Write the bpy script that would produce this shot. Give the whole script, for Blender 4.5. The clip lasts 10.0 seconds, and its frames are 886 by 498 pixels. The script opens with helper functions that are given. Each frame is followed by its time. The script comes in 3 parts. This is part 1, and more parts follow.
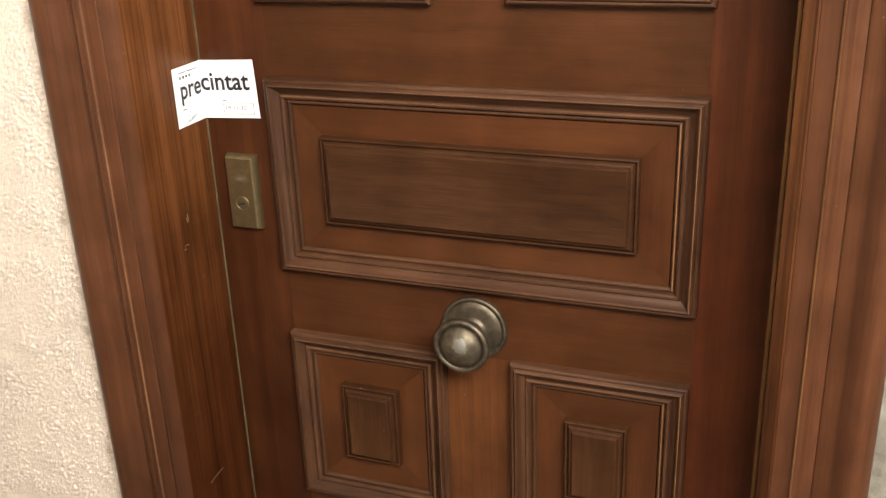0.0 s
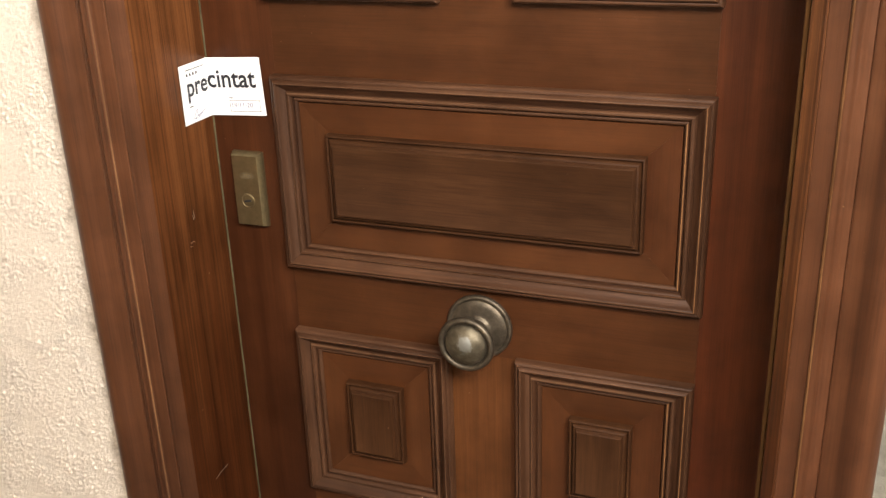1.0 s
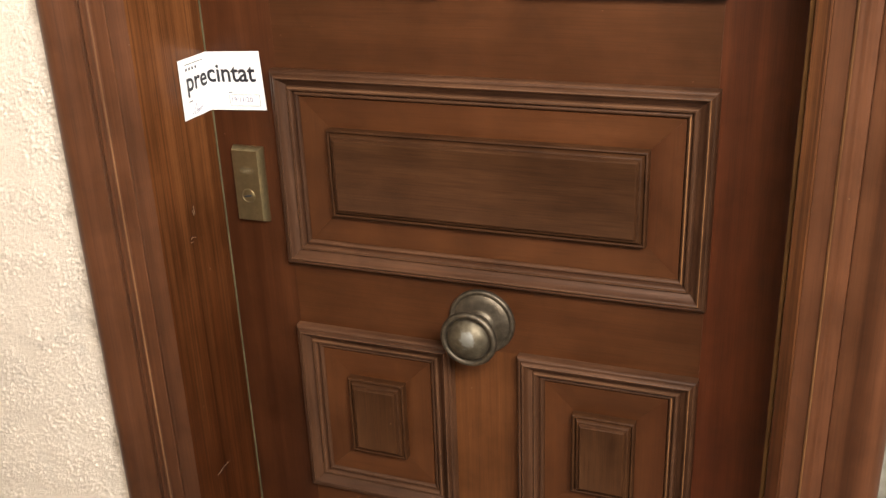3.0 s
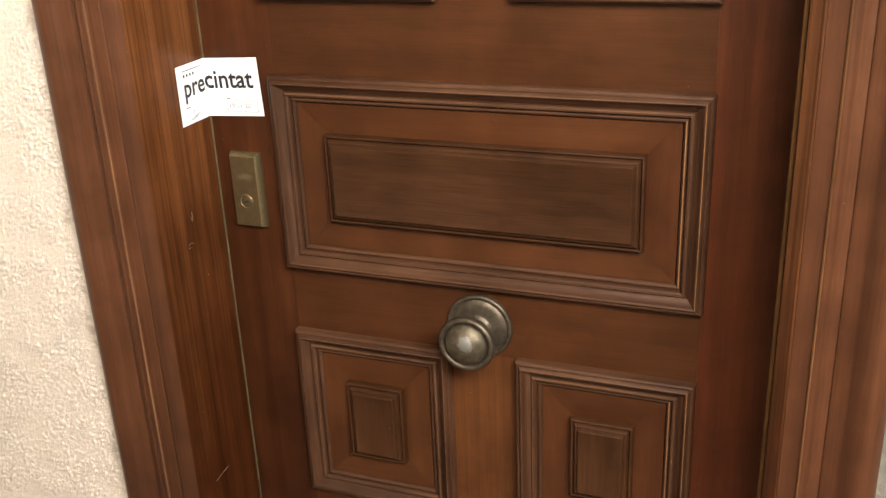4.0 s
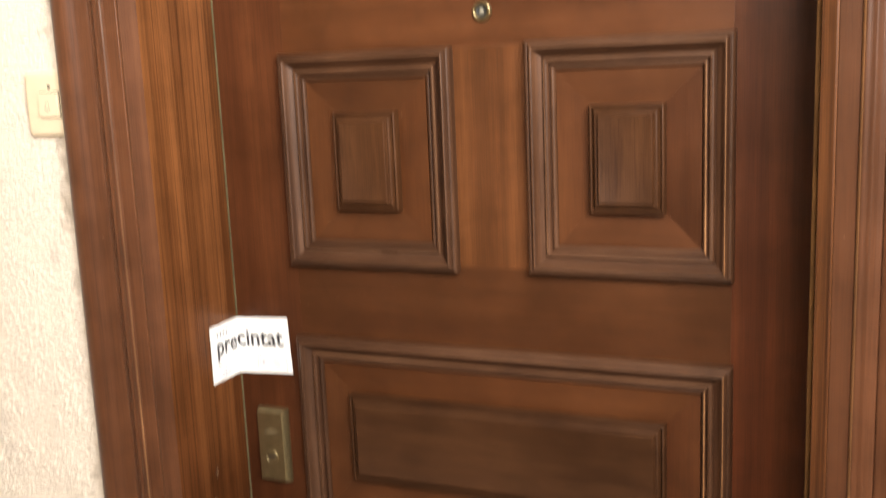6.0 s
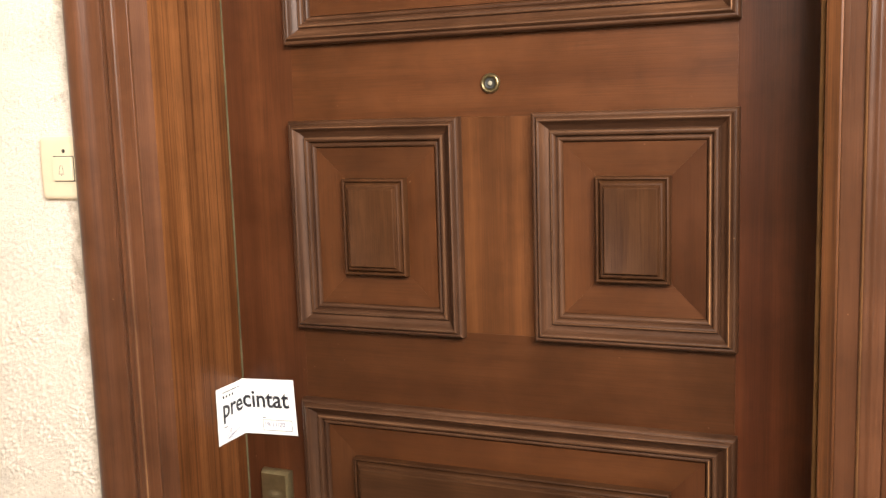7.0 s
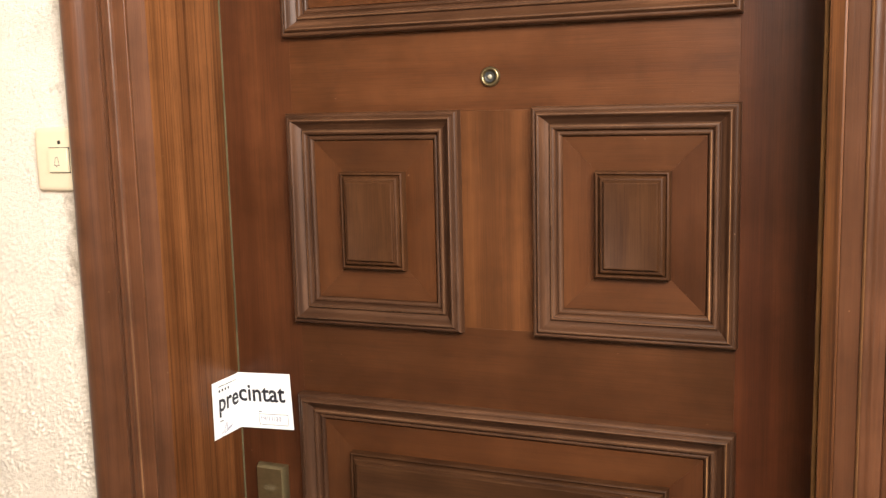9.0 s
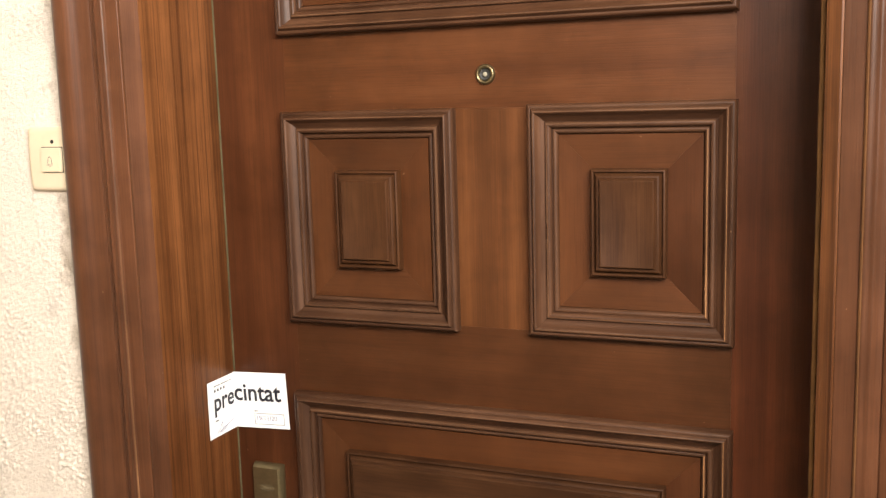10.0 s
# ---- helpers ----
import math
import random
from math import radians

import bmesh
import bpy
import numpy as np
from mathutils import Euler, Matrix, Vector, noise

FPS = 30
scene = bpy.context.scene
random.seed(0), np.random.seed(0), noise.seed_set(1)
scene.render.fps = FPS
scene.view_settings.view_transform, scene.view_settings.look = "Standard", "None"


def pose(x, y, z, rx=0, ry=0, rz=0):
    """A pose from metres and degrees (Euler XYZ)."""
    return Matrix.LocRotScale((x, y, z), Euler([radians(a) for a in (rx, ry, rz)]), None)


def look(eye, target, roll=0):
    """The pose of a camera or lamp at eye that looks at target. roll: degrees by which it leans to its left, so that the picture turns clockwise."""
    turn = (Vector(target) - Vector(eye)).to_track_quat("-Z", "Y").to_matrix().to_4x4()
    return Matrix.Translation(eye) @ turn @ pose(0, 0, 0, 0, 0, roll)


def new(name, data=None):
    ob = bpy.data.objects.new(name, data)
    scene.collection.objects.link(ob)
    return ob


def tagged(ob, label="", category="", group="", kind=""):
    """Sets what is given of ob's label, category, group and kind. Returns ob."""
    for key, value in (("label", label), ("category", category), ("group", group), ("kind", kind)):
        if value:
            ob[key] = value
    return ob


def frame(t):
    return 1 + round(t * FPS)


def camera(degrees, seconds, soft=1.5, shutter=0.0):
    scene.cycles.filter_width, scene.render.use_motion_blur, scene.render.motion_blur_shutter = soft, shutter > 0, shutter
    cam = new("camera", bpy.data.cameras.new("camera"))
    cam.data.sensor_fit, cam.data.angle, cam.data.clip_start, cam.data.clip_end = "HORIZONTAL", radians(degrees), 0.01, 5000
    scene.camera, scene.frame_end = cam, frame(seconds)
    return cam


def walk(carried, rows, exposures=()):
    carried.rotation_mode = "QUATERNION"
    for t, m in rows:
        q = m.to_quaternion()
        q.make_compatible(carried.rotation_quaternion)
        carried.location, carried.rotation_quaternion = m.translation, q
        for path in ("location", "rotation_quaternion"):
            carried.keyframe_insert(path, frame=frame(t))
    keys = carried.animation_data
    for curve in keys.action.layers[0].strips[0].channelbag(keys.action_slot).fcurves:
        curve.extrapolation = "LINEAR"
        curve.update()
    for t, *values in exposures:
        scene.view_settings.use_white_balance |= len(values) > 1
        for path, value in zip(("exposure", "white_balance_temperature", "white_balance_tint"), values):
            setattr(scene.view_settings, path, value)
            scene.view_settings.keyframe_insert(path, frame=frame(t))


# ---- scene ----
cam = camera(48.1, 10.0, soft=1.4, shutter=0.5)
PATH = [
    (0, (0.812, -1.207, 1.492), (0.14, 0.52, 0.739), -2.2),
    (0.5, (0.809, -1.21, 1.492), (0.135, 0.516, 0.737), -2.1),
    (1, (0.809, -1.209, 1.494), (0.132, 0.514, 0.736), -2.0),
    (1.5, (0.807, -1.206, 1.492), (0.13, 0.513, 0.727), -2.1),
    (2, (0.804, -1.202, 1.491), (0.125, 0.515, 0.722), -2.2),
    (2.5, (0.803, -1.203, 1.489), (0.126, 0.515, 0.721), -2.2),
    (4, (0.81, -1.202, 1.494), (0.13, 0.518, 0.732), -2.5),
    (4.5, (0.813, -1.205, 1.493), (0.128, 0.515, 0.737), -2.7),
    (5, (0.816, -1.204, 1.488), (0.124, 0.518, 0.743), -2.7),
    (5.2, (0.8226, -1.2018, 1.4901), (0.1504, 0.4449, 0.8332), -2.75),
    (5.4, (0.8297, -1.1994, 1.5010), (0.1351, 0.4661, 0.9160), -2.87),
    (5.5, (0.831, -1.199, 1.512), (0.089, 0.564, 0.928), -2.9),
    (5.6, (0.8310, -1.1990, 1.5272), (0.1179, 0.4844, 1.0189), -2.85),
    (5.7, (0.831, -1.199, 1.544), (0.075, 0.581, 1.037), -2.8),
    (5.8, (0.8295, -1.2012, 1.5590), (0.1092, 0.4997, 1.1240), -2.70),
    (5.9, (0.828, -1.204, 1.569), (0.065, 0.597, 1.149), -2.6),
    (6, (0.832, -1.205, 1.575), (0.06, 0.604, 1.213), -2.4),
    (6.2, (0.818, -1.218, 1.599), (0.066, 0.609, 1.287), -2.1),
    (7.5, (0.827, -1.221, 1.608), (0.052, 0.603, 1.338), -1.7),
    (8, (0.825, -1.219, 1.61), (0.062, 0.609, 1.327), -1.6),
    (8.5, (0.822, -1.217, 1.607), (0.059, 0.61, 1.325), -1.4),
    (9, (0.816, -1.216, 1.606), (0.06, 0.613, 1.32), -1.4),
    (9.5, (0.815, -1.211, 1.606), (0.058, 0.617, 1.314), -1.4),
    (10, (0.814, -1.211, 1.609), (0.066, 0.621, 1.314), -1.6),
]
walk(cam, [(t, look(e, g, r)) for t, e, g, r in PATH],
     [(0, 0.07), (5.2, 0.07), (6.0, 0.06), (7.3, 0.06), (8.0, 0.03), (9.0, 0.0), (10.0, -0.03)])

# ---- world, window light ----
sky_world = bpy.data.worlds.new("sky")
scene.world = sky_world
sky_world.use_nodes = True
wn = sky_world.node_tree
sky = wn.nodes.new("ShaderNodeTexSky")
sky.sky_type, sky.sun_disc = "NISHITA", False
sky.sun_elevation, sky.sun_rotation = radians(40), radians(150)
wn.links.new(sky.outputs[0], wn.nodes["Background"].inputs[0])
wn.nodes["Background"].inputs[1].default_value = 0.10

WIN = (0.88, 2.44, 2.08, 2.82)          # high window in the rear wall: x0, x1, z0, z1
REAR = -1.80


def area_lamp(name, m, sx, sy, watts, colour):
    lamp = bpy.data.lights.new(name, "AREA")
    lamp.shape, lamp.size, lamp.size_y, lamp.energy, lamp.color = "RECTANGLE", sx, sy, watts, colour
    ob = new(name, lamp)
    ob.matrix_basis = m
    return ob


area_lamp("window_daylight", look(((WIN[0] + WIN[1]) / 2, REAR - 0.04, (WIN[2] + WIN[3]) / 2), (0.45, 0, 1.2)),
          1.52, 0.72, 166, (1.0, 0.95, 0.89))


# ---- materials ----
def mat(name):
    m = bpy.data.materials.new(name)
    m.use_nodes = True
    nt = m.node_tree
    return m, nt, nt.nodes["Principled BSDF"]


def node(nt, kind, **props):
    n = nt.nodes.new(kind)
    for k, v in props.items():
        n.inputs[k].default_value = v
    return n


def ramp(nt, src, stops):
    r = nt.nodes.new("ShaderNodeValToRGB")
    e = r.color_ramp.elements
    while len(e) < len(stops):
        e.new(0.5)
    for el, (p, c) in zip(e, stops):
        el.position, el.color = p, (*c, 1)
    nt.links.new(src, r.inputs[0])
    return r.outputs[0]


def mix(nt, a, b, fac, mode="MIX"):
    m = nt.nodes.new("ShaderNodeMix")
    m.data_type, m.blend_type = "RGBA", mode
    for sock, v in ((m.inputs[0], fac), (m.inputs[6], a), (m.inputs[7], b)):
        if isinstance(v, (int, float)):
            sock.default_value = v
        elif isinstance(v, tuple):
            sock.default_value = (*v, 1)
        else:
            nt.links.new(v, sock)
    return m.outputs[2]


def math_node(nt, op, a, b):
    m = nt.nodes.new("ShaderNodeMath")
    m.operation = op
    for sock, v in zip(m.inputs, (a, b)):
        if isinstance(v, (int, float)):
            sock.default_value = v
        else:
            nt.links.new(v, sock)
    return m.outputs[0]


def grain_vector(nt, along, across):
    """Object coordinates stretched along the local x axis, shifted per object."""
    tc = nt.nodes.new("ShaderNodeTexCoord")
    info = nt.nodes.new("ShaderNodeObjectInfo")
    shift = nt.nodes.new("ShaderNodeVectorMath")
    shift.operation = "MULTIPLY_ADD"
    comb = nt.nodes.new("ShaderNodeCombineXYZ")
    for i in range(3):
        nt.links.new(info.outputs["Random"], comb.inputs[i])
    nt.links.new(comb.outputs[0], shift.inputs[0])
    shift.inputs[1].default_value = (7.3, 3.1, 5.7)
    nt.links.new(tc.outputs["Object"], shift.inputs[2])
    mp = nt.nodes.new("ShaderNodeMapping")
    mp.inputs["Scale"].default_value = (along, across, across)
    nt.links.new(shift.outputs[0], mp.inputs[0])
    return mp.outputs[0], shift.outputs[0], info.outputs["Random"], tc.outputs["Object"]


def wood(name, dark, mid, light, along=1.3, across=55, rough=0.34, streak=0.55, relief=0.06, contrast=(0.32, 0.68), gloss=0.24, lines=0.0, light_along=None):
    m, nt, bsdf = mat(name)
    vec, plain, rnd, raw = grain_vector(nt, along, across)
    n1 = node(nt, "ShaderNodeTexNoise", Scale=1.0, Detail=6.0, Roughness=0.6, Distortion=0.35)
    nt.links.new(vec, n1.inputs["Vector"])
    base = ramp(nt, n1.outputs[0], [(contrast[0], dark), (0.5, mid), (contrast[1], light)])
    if lines:
        # dark growth lines at uneven distances
        ml = node(nt, "ShaderNodeMapping", Scale=(0.5, 118, 118))
        nt.links.new(plain, ml.inputs[0])
        nl = node(nt, "ShaderNodeTexNoise", Scale=1.0, Detail=2.0, Roughness=0.5, Distortion=0.2)
        nt.links.new(ml.outputs[0], nl.inputs["Vector"])
        thin = ramp(nt, nl.outputs[0], [(0.50, (1, 1, 1)), (0.555, (0.42, 0.36, 0.34)), (0.575, (0.42, 0.36, 0.34)), (0.66, (1, 1, 1))])
        base = mix(nt, base, thin, lines, "MULTIPLY")
    if light_along:
        # brightness of the light painted along the board; its border wanders with the grain
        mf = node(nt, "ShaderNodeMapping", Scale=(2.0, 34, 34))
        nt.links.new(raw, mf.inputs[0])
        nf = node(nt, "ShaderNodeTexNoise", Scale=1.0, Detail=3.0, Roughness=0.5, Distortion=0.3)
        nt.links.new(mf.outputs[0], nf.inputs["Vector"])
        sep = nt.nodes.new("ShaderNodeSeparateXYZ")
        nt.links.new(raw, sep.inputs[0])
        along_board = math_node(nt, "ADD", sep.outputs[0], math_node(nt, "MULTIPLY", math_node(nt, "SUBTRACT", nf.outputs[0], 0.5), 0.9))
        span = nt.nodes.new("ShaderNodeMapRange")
        span.inputs["From Min"].default_value, span.inputs["From Max"].default_value = light_along[0], light_along[1]
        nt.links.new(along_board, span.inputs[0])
        base = mix(nt, base, ramp(nt, span.outputs[0], [(0.0, light_along[2]), (1.0, light_along[3])]), 1.0, "MULTIPLY")
    # fine pores
    mp = node(nt, "ShaderNodeMapping", Scale=(14, 620, 620))
    nt.links.new(plain, mp.inputs[0])
    n2 = node(nt, "ShaderNodeTexNoise", Scale=1.0, Detail=2.0)
    nt.links.new(mp.outputs[0], n2.inputs["Vector"])
    pores = ramp(nt, n2.outputs[0], [(0.35, (0.62, 0.6, 0.6)), (0.55, (1, 1, 1))])
    col = mix(nt, base, pores, streak, "MULTIPLY")
    # broad cloudy stain of the hand-rubbed varnish
    n3 = node(nt, "ShaderNodeTexNoise", Scale=9.0, Detail=3.0, Roughness=0.55)
    nt.links.new(plain, n3.inputs["Vector"])
    cloud = ramp(nt, n3.outputs[0], [(0.3, (0.68, 0.66, 0.66)), (0.65, (1.12, 1.1, 1.08))])
    col = mix(nt, col, cloud, 0.8, "MULTIPLY")
    # each board a little lighter or darker
    per = ramp(nt, rnd, [(0.0, (0.84, 0.84, 0.85)), (1.0, (1.12, 1.1, 1.08))])
    col = mix(nt, col, per, 1.0, "MULTIPLY")
    # soft smoky blotches and rare pale nicks
    n4 = node(nt, "ShaderNodeTexNoise", Scale=23.0, Detail=4.0, Roughness=0.6, Distortion=0.6)
    nt.links.new(plain, n4.inputs["Vector"])
    col = mix(nt, col, ramp(nt, n4.outputs[0], [(0.30, (0.62, 0.62, 0.66)), (0.50, (1, 1, 1))]), 0.32, "MULTIPLY")
    n5 = node(nt, "ShaderNodeTexNoise", Scale=170.0, Detail=1.0)
    nt.links.new(plain, n5.inputs["Vector"])
    col = mix(nt, col, (0.36, 0.22, 0.13), math_node(nt, "MULTIPLY", ramp(nt, n5.outputs[0], [(0.82, (0, 0, 0)), (0.86, (1, 1, 1))]), 0.5))
    nt.links.new(col, bsdf.inputs["Base Color"])
    rr = nt.nodes.new("ShaderNodeMapRange")
    rr.inputs["To Min"].default_value, rr.inputs["To Max"].default_value = rough - 0.06, rough + 0.12
    nt.links.new(n3.outputs[0], rr.inputs[0])
    nt.links.new(rr.outputs[0], bsdf.inputs["Roughness"])
    bsdf.inputs["Specular IOR Level"].default_value = gloss
    bump = node(nt, "ShaderNodeBump", Strength=relief * 5, Distance=0.0006)
    add = math_node(nt, "ADD", n2.outputs[0], n1.outputs[0])
    nt.links.new(add, bump.inputs["Height"])
    nt.links.new(bump.outputs[0], bsdf.inputs["Normal"])
    return m


M_RAIL = wood("varnished_mahogany", (0.0568, 0.0185, 0.0061), (0.0744, 0.0253, 0.0082), (0.0902, 0.0324, 0.0111), along=2.2, across=30, contrast=(0.25, 0.75), streak=0.35)
# rail wood made darker: the right-hand fields' shade is in the colour
M_RAIL_SHADED = wood("shaded_mahogany_field", (0.0487, 0.0150, 0.0051), (0.0639, 0.0205, 0.0068), (0.0774, 0.0263, 0.0093), along=2.2, across=30, contrast=(0.25, 0.75), streak=0.35)
# hinge stile: shade painted into the top, light into the bottom
M_STILE = wood("dark_figured_mahogany", (0.0445, 0.0130, 0.0046), (0.0653, 0.0195, 0.0068), (0.0921, 0.0294, 0.0098), along=0.6, across=26, contrast=(0.30, 0.70), streak=0.4, light_along=(-0.40, 0.60, (1.28, 1.04, 0.96), (0.74, 0.72, 0.70)))
# lock stile: shade painted into the bottom, light into the top
M_STILE_LOCK = wood("figured_mahogany_lit_above", (0.0446, 0.0134, 0.0048), (0.0653, 0.0205, 0.0074), (0.0921, 0.0308, 0.0106), along=0.6, across=26, contrast=(0.30, 0.70), streak=0.4, light_along=(-0.45, 0.55, (0.58, 0.56, 0.56), (1.22, 1.28, 1.28)))
M_MULL = wood("orange_figured_mahogany", (0.0780, 0.0276, 0.0090), (0.1120, 0.0400, 0.0128), (0.1560, 0.0580, 0.0182), along=0.5, across=30, contrast=(0.33, 0.66), streak=0.4)
M_MOULD = wood("rubbed_mahogany_moulding", (0.0463, 0.0191, 0.0086), (0.0695, 0.0303, 0.0142), (0.1069, 0.0505, 0.0260), along=2.0, across=90, rough=0.40, gloss=0.30)
M_PLATEAU = wood("worn_mahogany_panel", (0.0400, 0.0155, 0.0057), (0.0537, 0.0212, 0.0077), (0.0724, 0.0304, 0.0115), along=9, across=70, rough=0.50, contrast=(0.22, 0.78), streak=0.6, gloss=0.16)
# jambs: colour carries shade low down and light higher up
M_JAMB = wood("striped_teak_jamb", (0.0723, 0.0286, 0.0098), (0.1267, 0.0517, 0.0178), (0.1584, 0.0672, 0.0239), along=0.35, across=60, rough=0.32, contrast=(0.30, 0.72), lines=0.68, light_along=(-0.40, 0.60, (0.54, 0.39, 0.32), (1.46, 1.36, 1.28)))
# casing colour has brighter light painted in towards its upper end
M_CASING = wood("stained_wood_casing", (0.0560, 0.0207, 0.0090), (0.0900, 0.0342, 0.0146), (0.1200, 0.0478, 0.0210), along=0.4, across=42, rough=0.30, contrast=(0.26, 0.74), streak=0.4, gloss=0.34, light_along=(-0.45, 0.60, (0.84, 0.82, 0.82), (1.30, 1.32, 1.38)))
# copy of the casing wood with shade painted towards its top
M_CASING_SHADED = wood("casing_shaded_above", (0.0560, 0.0207, 0.0090), (0.0900, 0.0342, 0.0146), (0.1200, 0.0478, 0.0210), along=0.4, across=42, rough=0.30, contrast=(0.26, 0.74), streak=0.4, gloss=0.34, light_along=(-0.45, 0.60, (1.10, 1.05, 1.05), (0.74, 0.74, 0.74)))
# orange bands that paint glints on right-hand mouldings and casing ridges
M_GLINT = wood("orange_edge_glint", (0.17, 0.078, 0.030), (0.27, 0.130, 0.052), (0.36, 0.185, 0.080), along=3, across=60, rough=0.28, gloss=0.4)
# paler lip crests: rubbed varnish with the highlight painted in
M_LIP_LIGHT = wood("rubbed_lip_highlight", (0.080, 0.0370, 0.0185), (0.120, 0.0580, 0.0290), (0.150, 0.0750, 0.0390), along=3, across=60, rough=0.27, gloss=0.5)
# dark groove colour: old wax and the grooves' shade painted as one
M_GROOVE_SHADE = wood("groove_shade_and_wax", (0.038, 0.0164, 0.0080), (0.054, 0.0232, 0.0112), (0.068, 0.0300, 0.0142), along=4, across=60, rough=0.5, gloss=0.15)
# highlight line painted on the casing's lip, fading out upwards
M_LIP_GLINT = wood("casing_lip_glint", (0.12, 0.056, 0.025), (0.19, 0.094, 0.042), (0.26, 0.136, 0.064), along=3, across=60, rough=0.28, gloss=0.4, light_along=(0.02, 0.34, (1, 1, 1), (0.48, 0.39, 0.36)))


def plaster(name, colour, dirt, scale=1.0, seam=None):
    m, nt, bsdf = mat(name)
    tc = nt.nodes.new("ShaderNodeTexCoord")
    n1 = node(nt, "ShaderNodeTexNoise", Scale=6.0, Detail=6.0, Roughness=0.62, Distortion=0.5)
    n2 = node(nt, "ShaderNodeTexNoise", Scale=190.0, Detail=4.0, Roughness=0.6, Distortion=0.9)
    n3 = node(nt, "ShaderNodeTexNoise", Scale=620.0, Detail=2.0)
    for n in (n1, n2, n3):
        nt.links.new(tc.outputs["Object"], n.inputs["Vector"])
    big = ramp(nt, n1.outputs[0], [(0.27, dirt), (0.45, colour)])
    # low spots of the relief tinted darker, their shade put into the colour
    pit_shade = ramp(nt, n2.outputs[0], [(0.33, (0.50, 0.45, 0.38)), (0.44, (1, 1, 1))])
    if seam is not None:
        # ragged brown dirt that has gathered along the joint with the casing
        sep = nt.nodes.new("ShaderNodeSeparateXYZ")
        nt.links.new(tc.outputs["Object"], sep.inputs[0])
        n4 = node(nt, "ShaderNodeTexNoise", Scale=26.0, Detail=6.0, Roughness=0.7, Distortion=0.4)
        nt.links.new(tc.outputs["Object"], n4.inputs["Vector"])
        gap = math_node(nt, "ABSOLUTE", math_node(nt, "SUBTRACT", sep.outputs[0], seam), 0)
        reach = math_node(nt, "ADD", math_node(nt, "MULTIPLY", gap, 9.0), math_node(nt, "MULTIPLY", n4.outputs[0], 1.5))
        big = mix(nt, big, (0.36, 0.29, 0.215), math_node(nt, "MULTIPLY", ramp(nt, reach, [(0.68, (1, 1, 1)), (0.96, (0, 0, 0))]), 0.75))
    nt.links.new(mix(nt, big, pit_shade, 0.34, "MULTIPLY"), bsdf.inputs["Base Color"])
    bsdf.inputs["Roughness"].default_value = 0.85
    add = math_node(nt, "ADD", n2.outputs[0], math_node(nt, "MULTIPLY", n3.outputs[0], 0.4))
    bump = node(nt, "ShaderNodeBump", Strength=0.55, Distance=0.004 * scale)
    nt.links.new(add, bump.inputs["Height"])
    nt.links.new(bump.outputs[0], bsdf.inputs["Normal"])
    return m


M_WALL = plaster("cream_stucco", (0.785, 0.700, 0.602), (0.58, 0.525, 0.460), seam=-0.150)
# right of the door: grey olive, much darker than the cream stucco
M_GREY = plaster("grey_olive_wall", (0.22, 0.205, 0.165), (0.18, 0.17, 0.135), 0.6)
M_PLAIN = plaster("beige_landing_paint", (0.78, 0.70, 0.60), (0.72, 0.65, 0.55), 0.3)
M_CEIL = plaster("white_ceiling_paint", (0.78, 0.76, 0.72), (0.72, 0.70, 0.66), 0.3)


def metal(name, colour, patina, rough, scale=60.0, amount=0.6, dents=0.0, pale_at=None):
    m, nt, bsdf = mat(name)
    tc = nt.nodes.new("ShaderNodeTexCoord")
    n = node(nt, "ShaderNodeTexNoise", Scale=scale, Detail=5.0, Roughness=0.65)
    nt.links.new(tc.outputs["Object"], n.inputs["Vector"])
    col = ramp(nt, n.outputs[0], [(0.35, patina), (0.65, colour)])
    col = mix(nt, colour, col, amount)
    if pale_at:
        # a ragged pale grey patch round the given point
        far = nt.nodes.new("ShaderNodeVectorMath")
        far.operation = "DISTANCE"
        nt.links.new(tc.outputs["Object"], far.inputs[0])
        far.inputs[1].default_value = pale_at
        n3 = node(nt, "ShaderNodeTexNoise", Scale=110.0, Detail=4.0, Roughness=0.6)
        nt.links.new(tc.outputs["Object"], n3.inputs["Vector"])
        edge = math_node(nt, "ADD", far.outputs["Value"], math_node(nt, "MULTIPLY", math_node(nt, "SUBTRACT", n3.outputs[0], 0.5), 0.030))
        col = mix(nt, col, (0.28, 0.276, 0.245), ramp(nt, math_node(nt, "MULTIPLY", edge, 50.0), [(0.36, (1, 1, 1)), (0.66, (0, 0, 0))]))
    nt.links.new(col, bsdf.inputs["Base Color"])
    bsdf.inputs["Metallic"].default_value = 0.9
    rr = nt.nodes.new("ShaderNodeMapRange")
    rr.inputs["To Min"].default_value, rr.inputs["To Max"].default_value = rough + 0.12, rough - 0.06
    nt.links.new(n.outputs[0], rr.inputs[0])
    nt.links.new(rr.outputs[0], bsdf.inputs["Roughness"])
    if dents:
        n2 = node(nt, "ShaderNodeTexNoise", Scale=50.0, Detail=3.0)
        nt.links.new(tc.outputs["Object"], n2.inputs["Vector"])
        bump = node(nt, "ShaderNodeBump", Strength=dents, Distance=0.002)
        nt.links.new(n2.outputs[0], bump.inputs["Height"])
        nt.links.new(bump.outputs[0], bsdf.inputs["Normal"])
    return m


M_KNOB = metal("aged_bronze", (0.160, 0.130, 0.094), (0.078, 0.062, 0.044), 0.50, 60.0, 1.0, 0.7)
M_KNOB_CAP = metal("patchy_grey_bronze", (0.185, 0.158, 0.110), (0.090, 0.072, 0.048), 0.54, 48.0, 1.0, 0.5, (0.003, -0.075, 0.0075))
M_LOCK = metal("satin_brass", (0.27, 0.208, 0.108), (0.19, 0.146, 0.076), 0.40, 90.0)
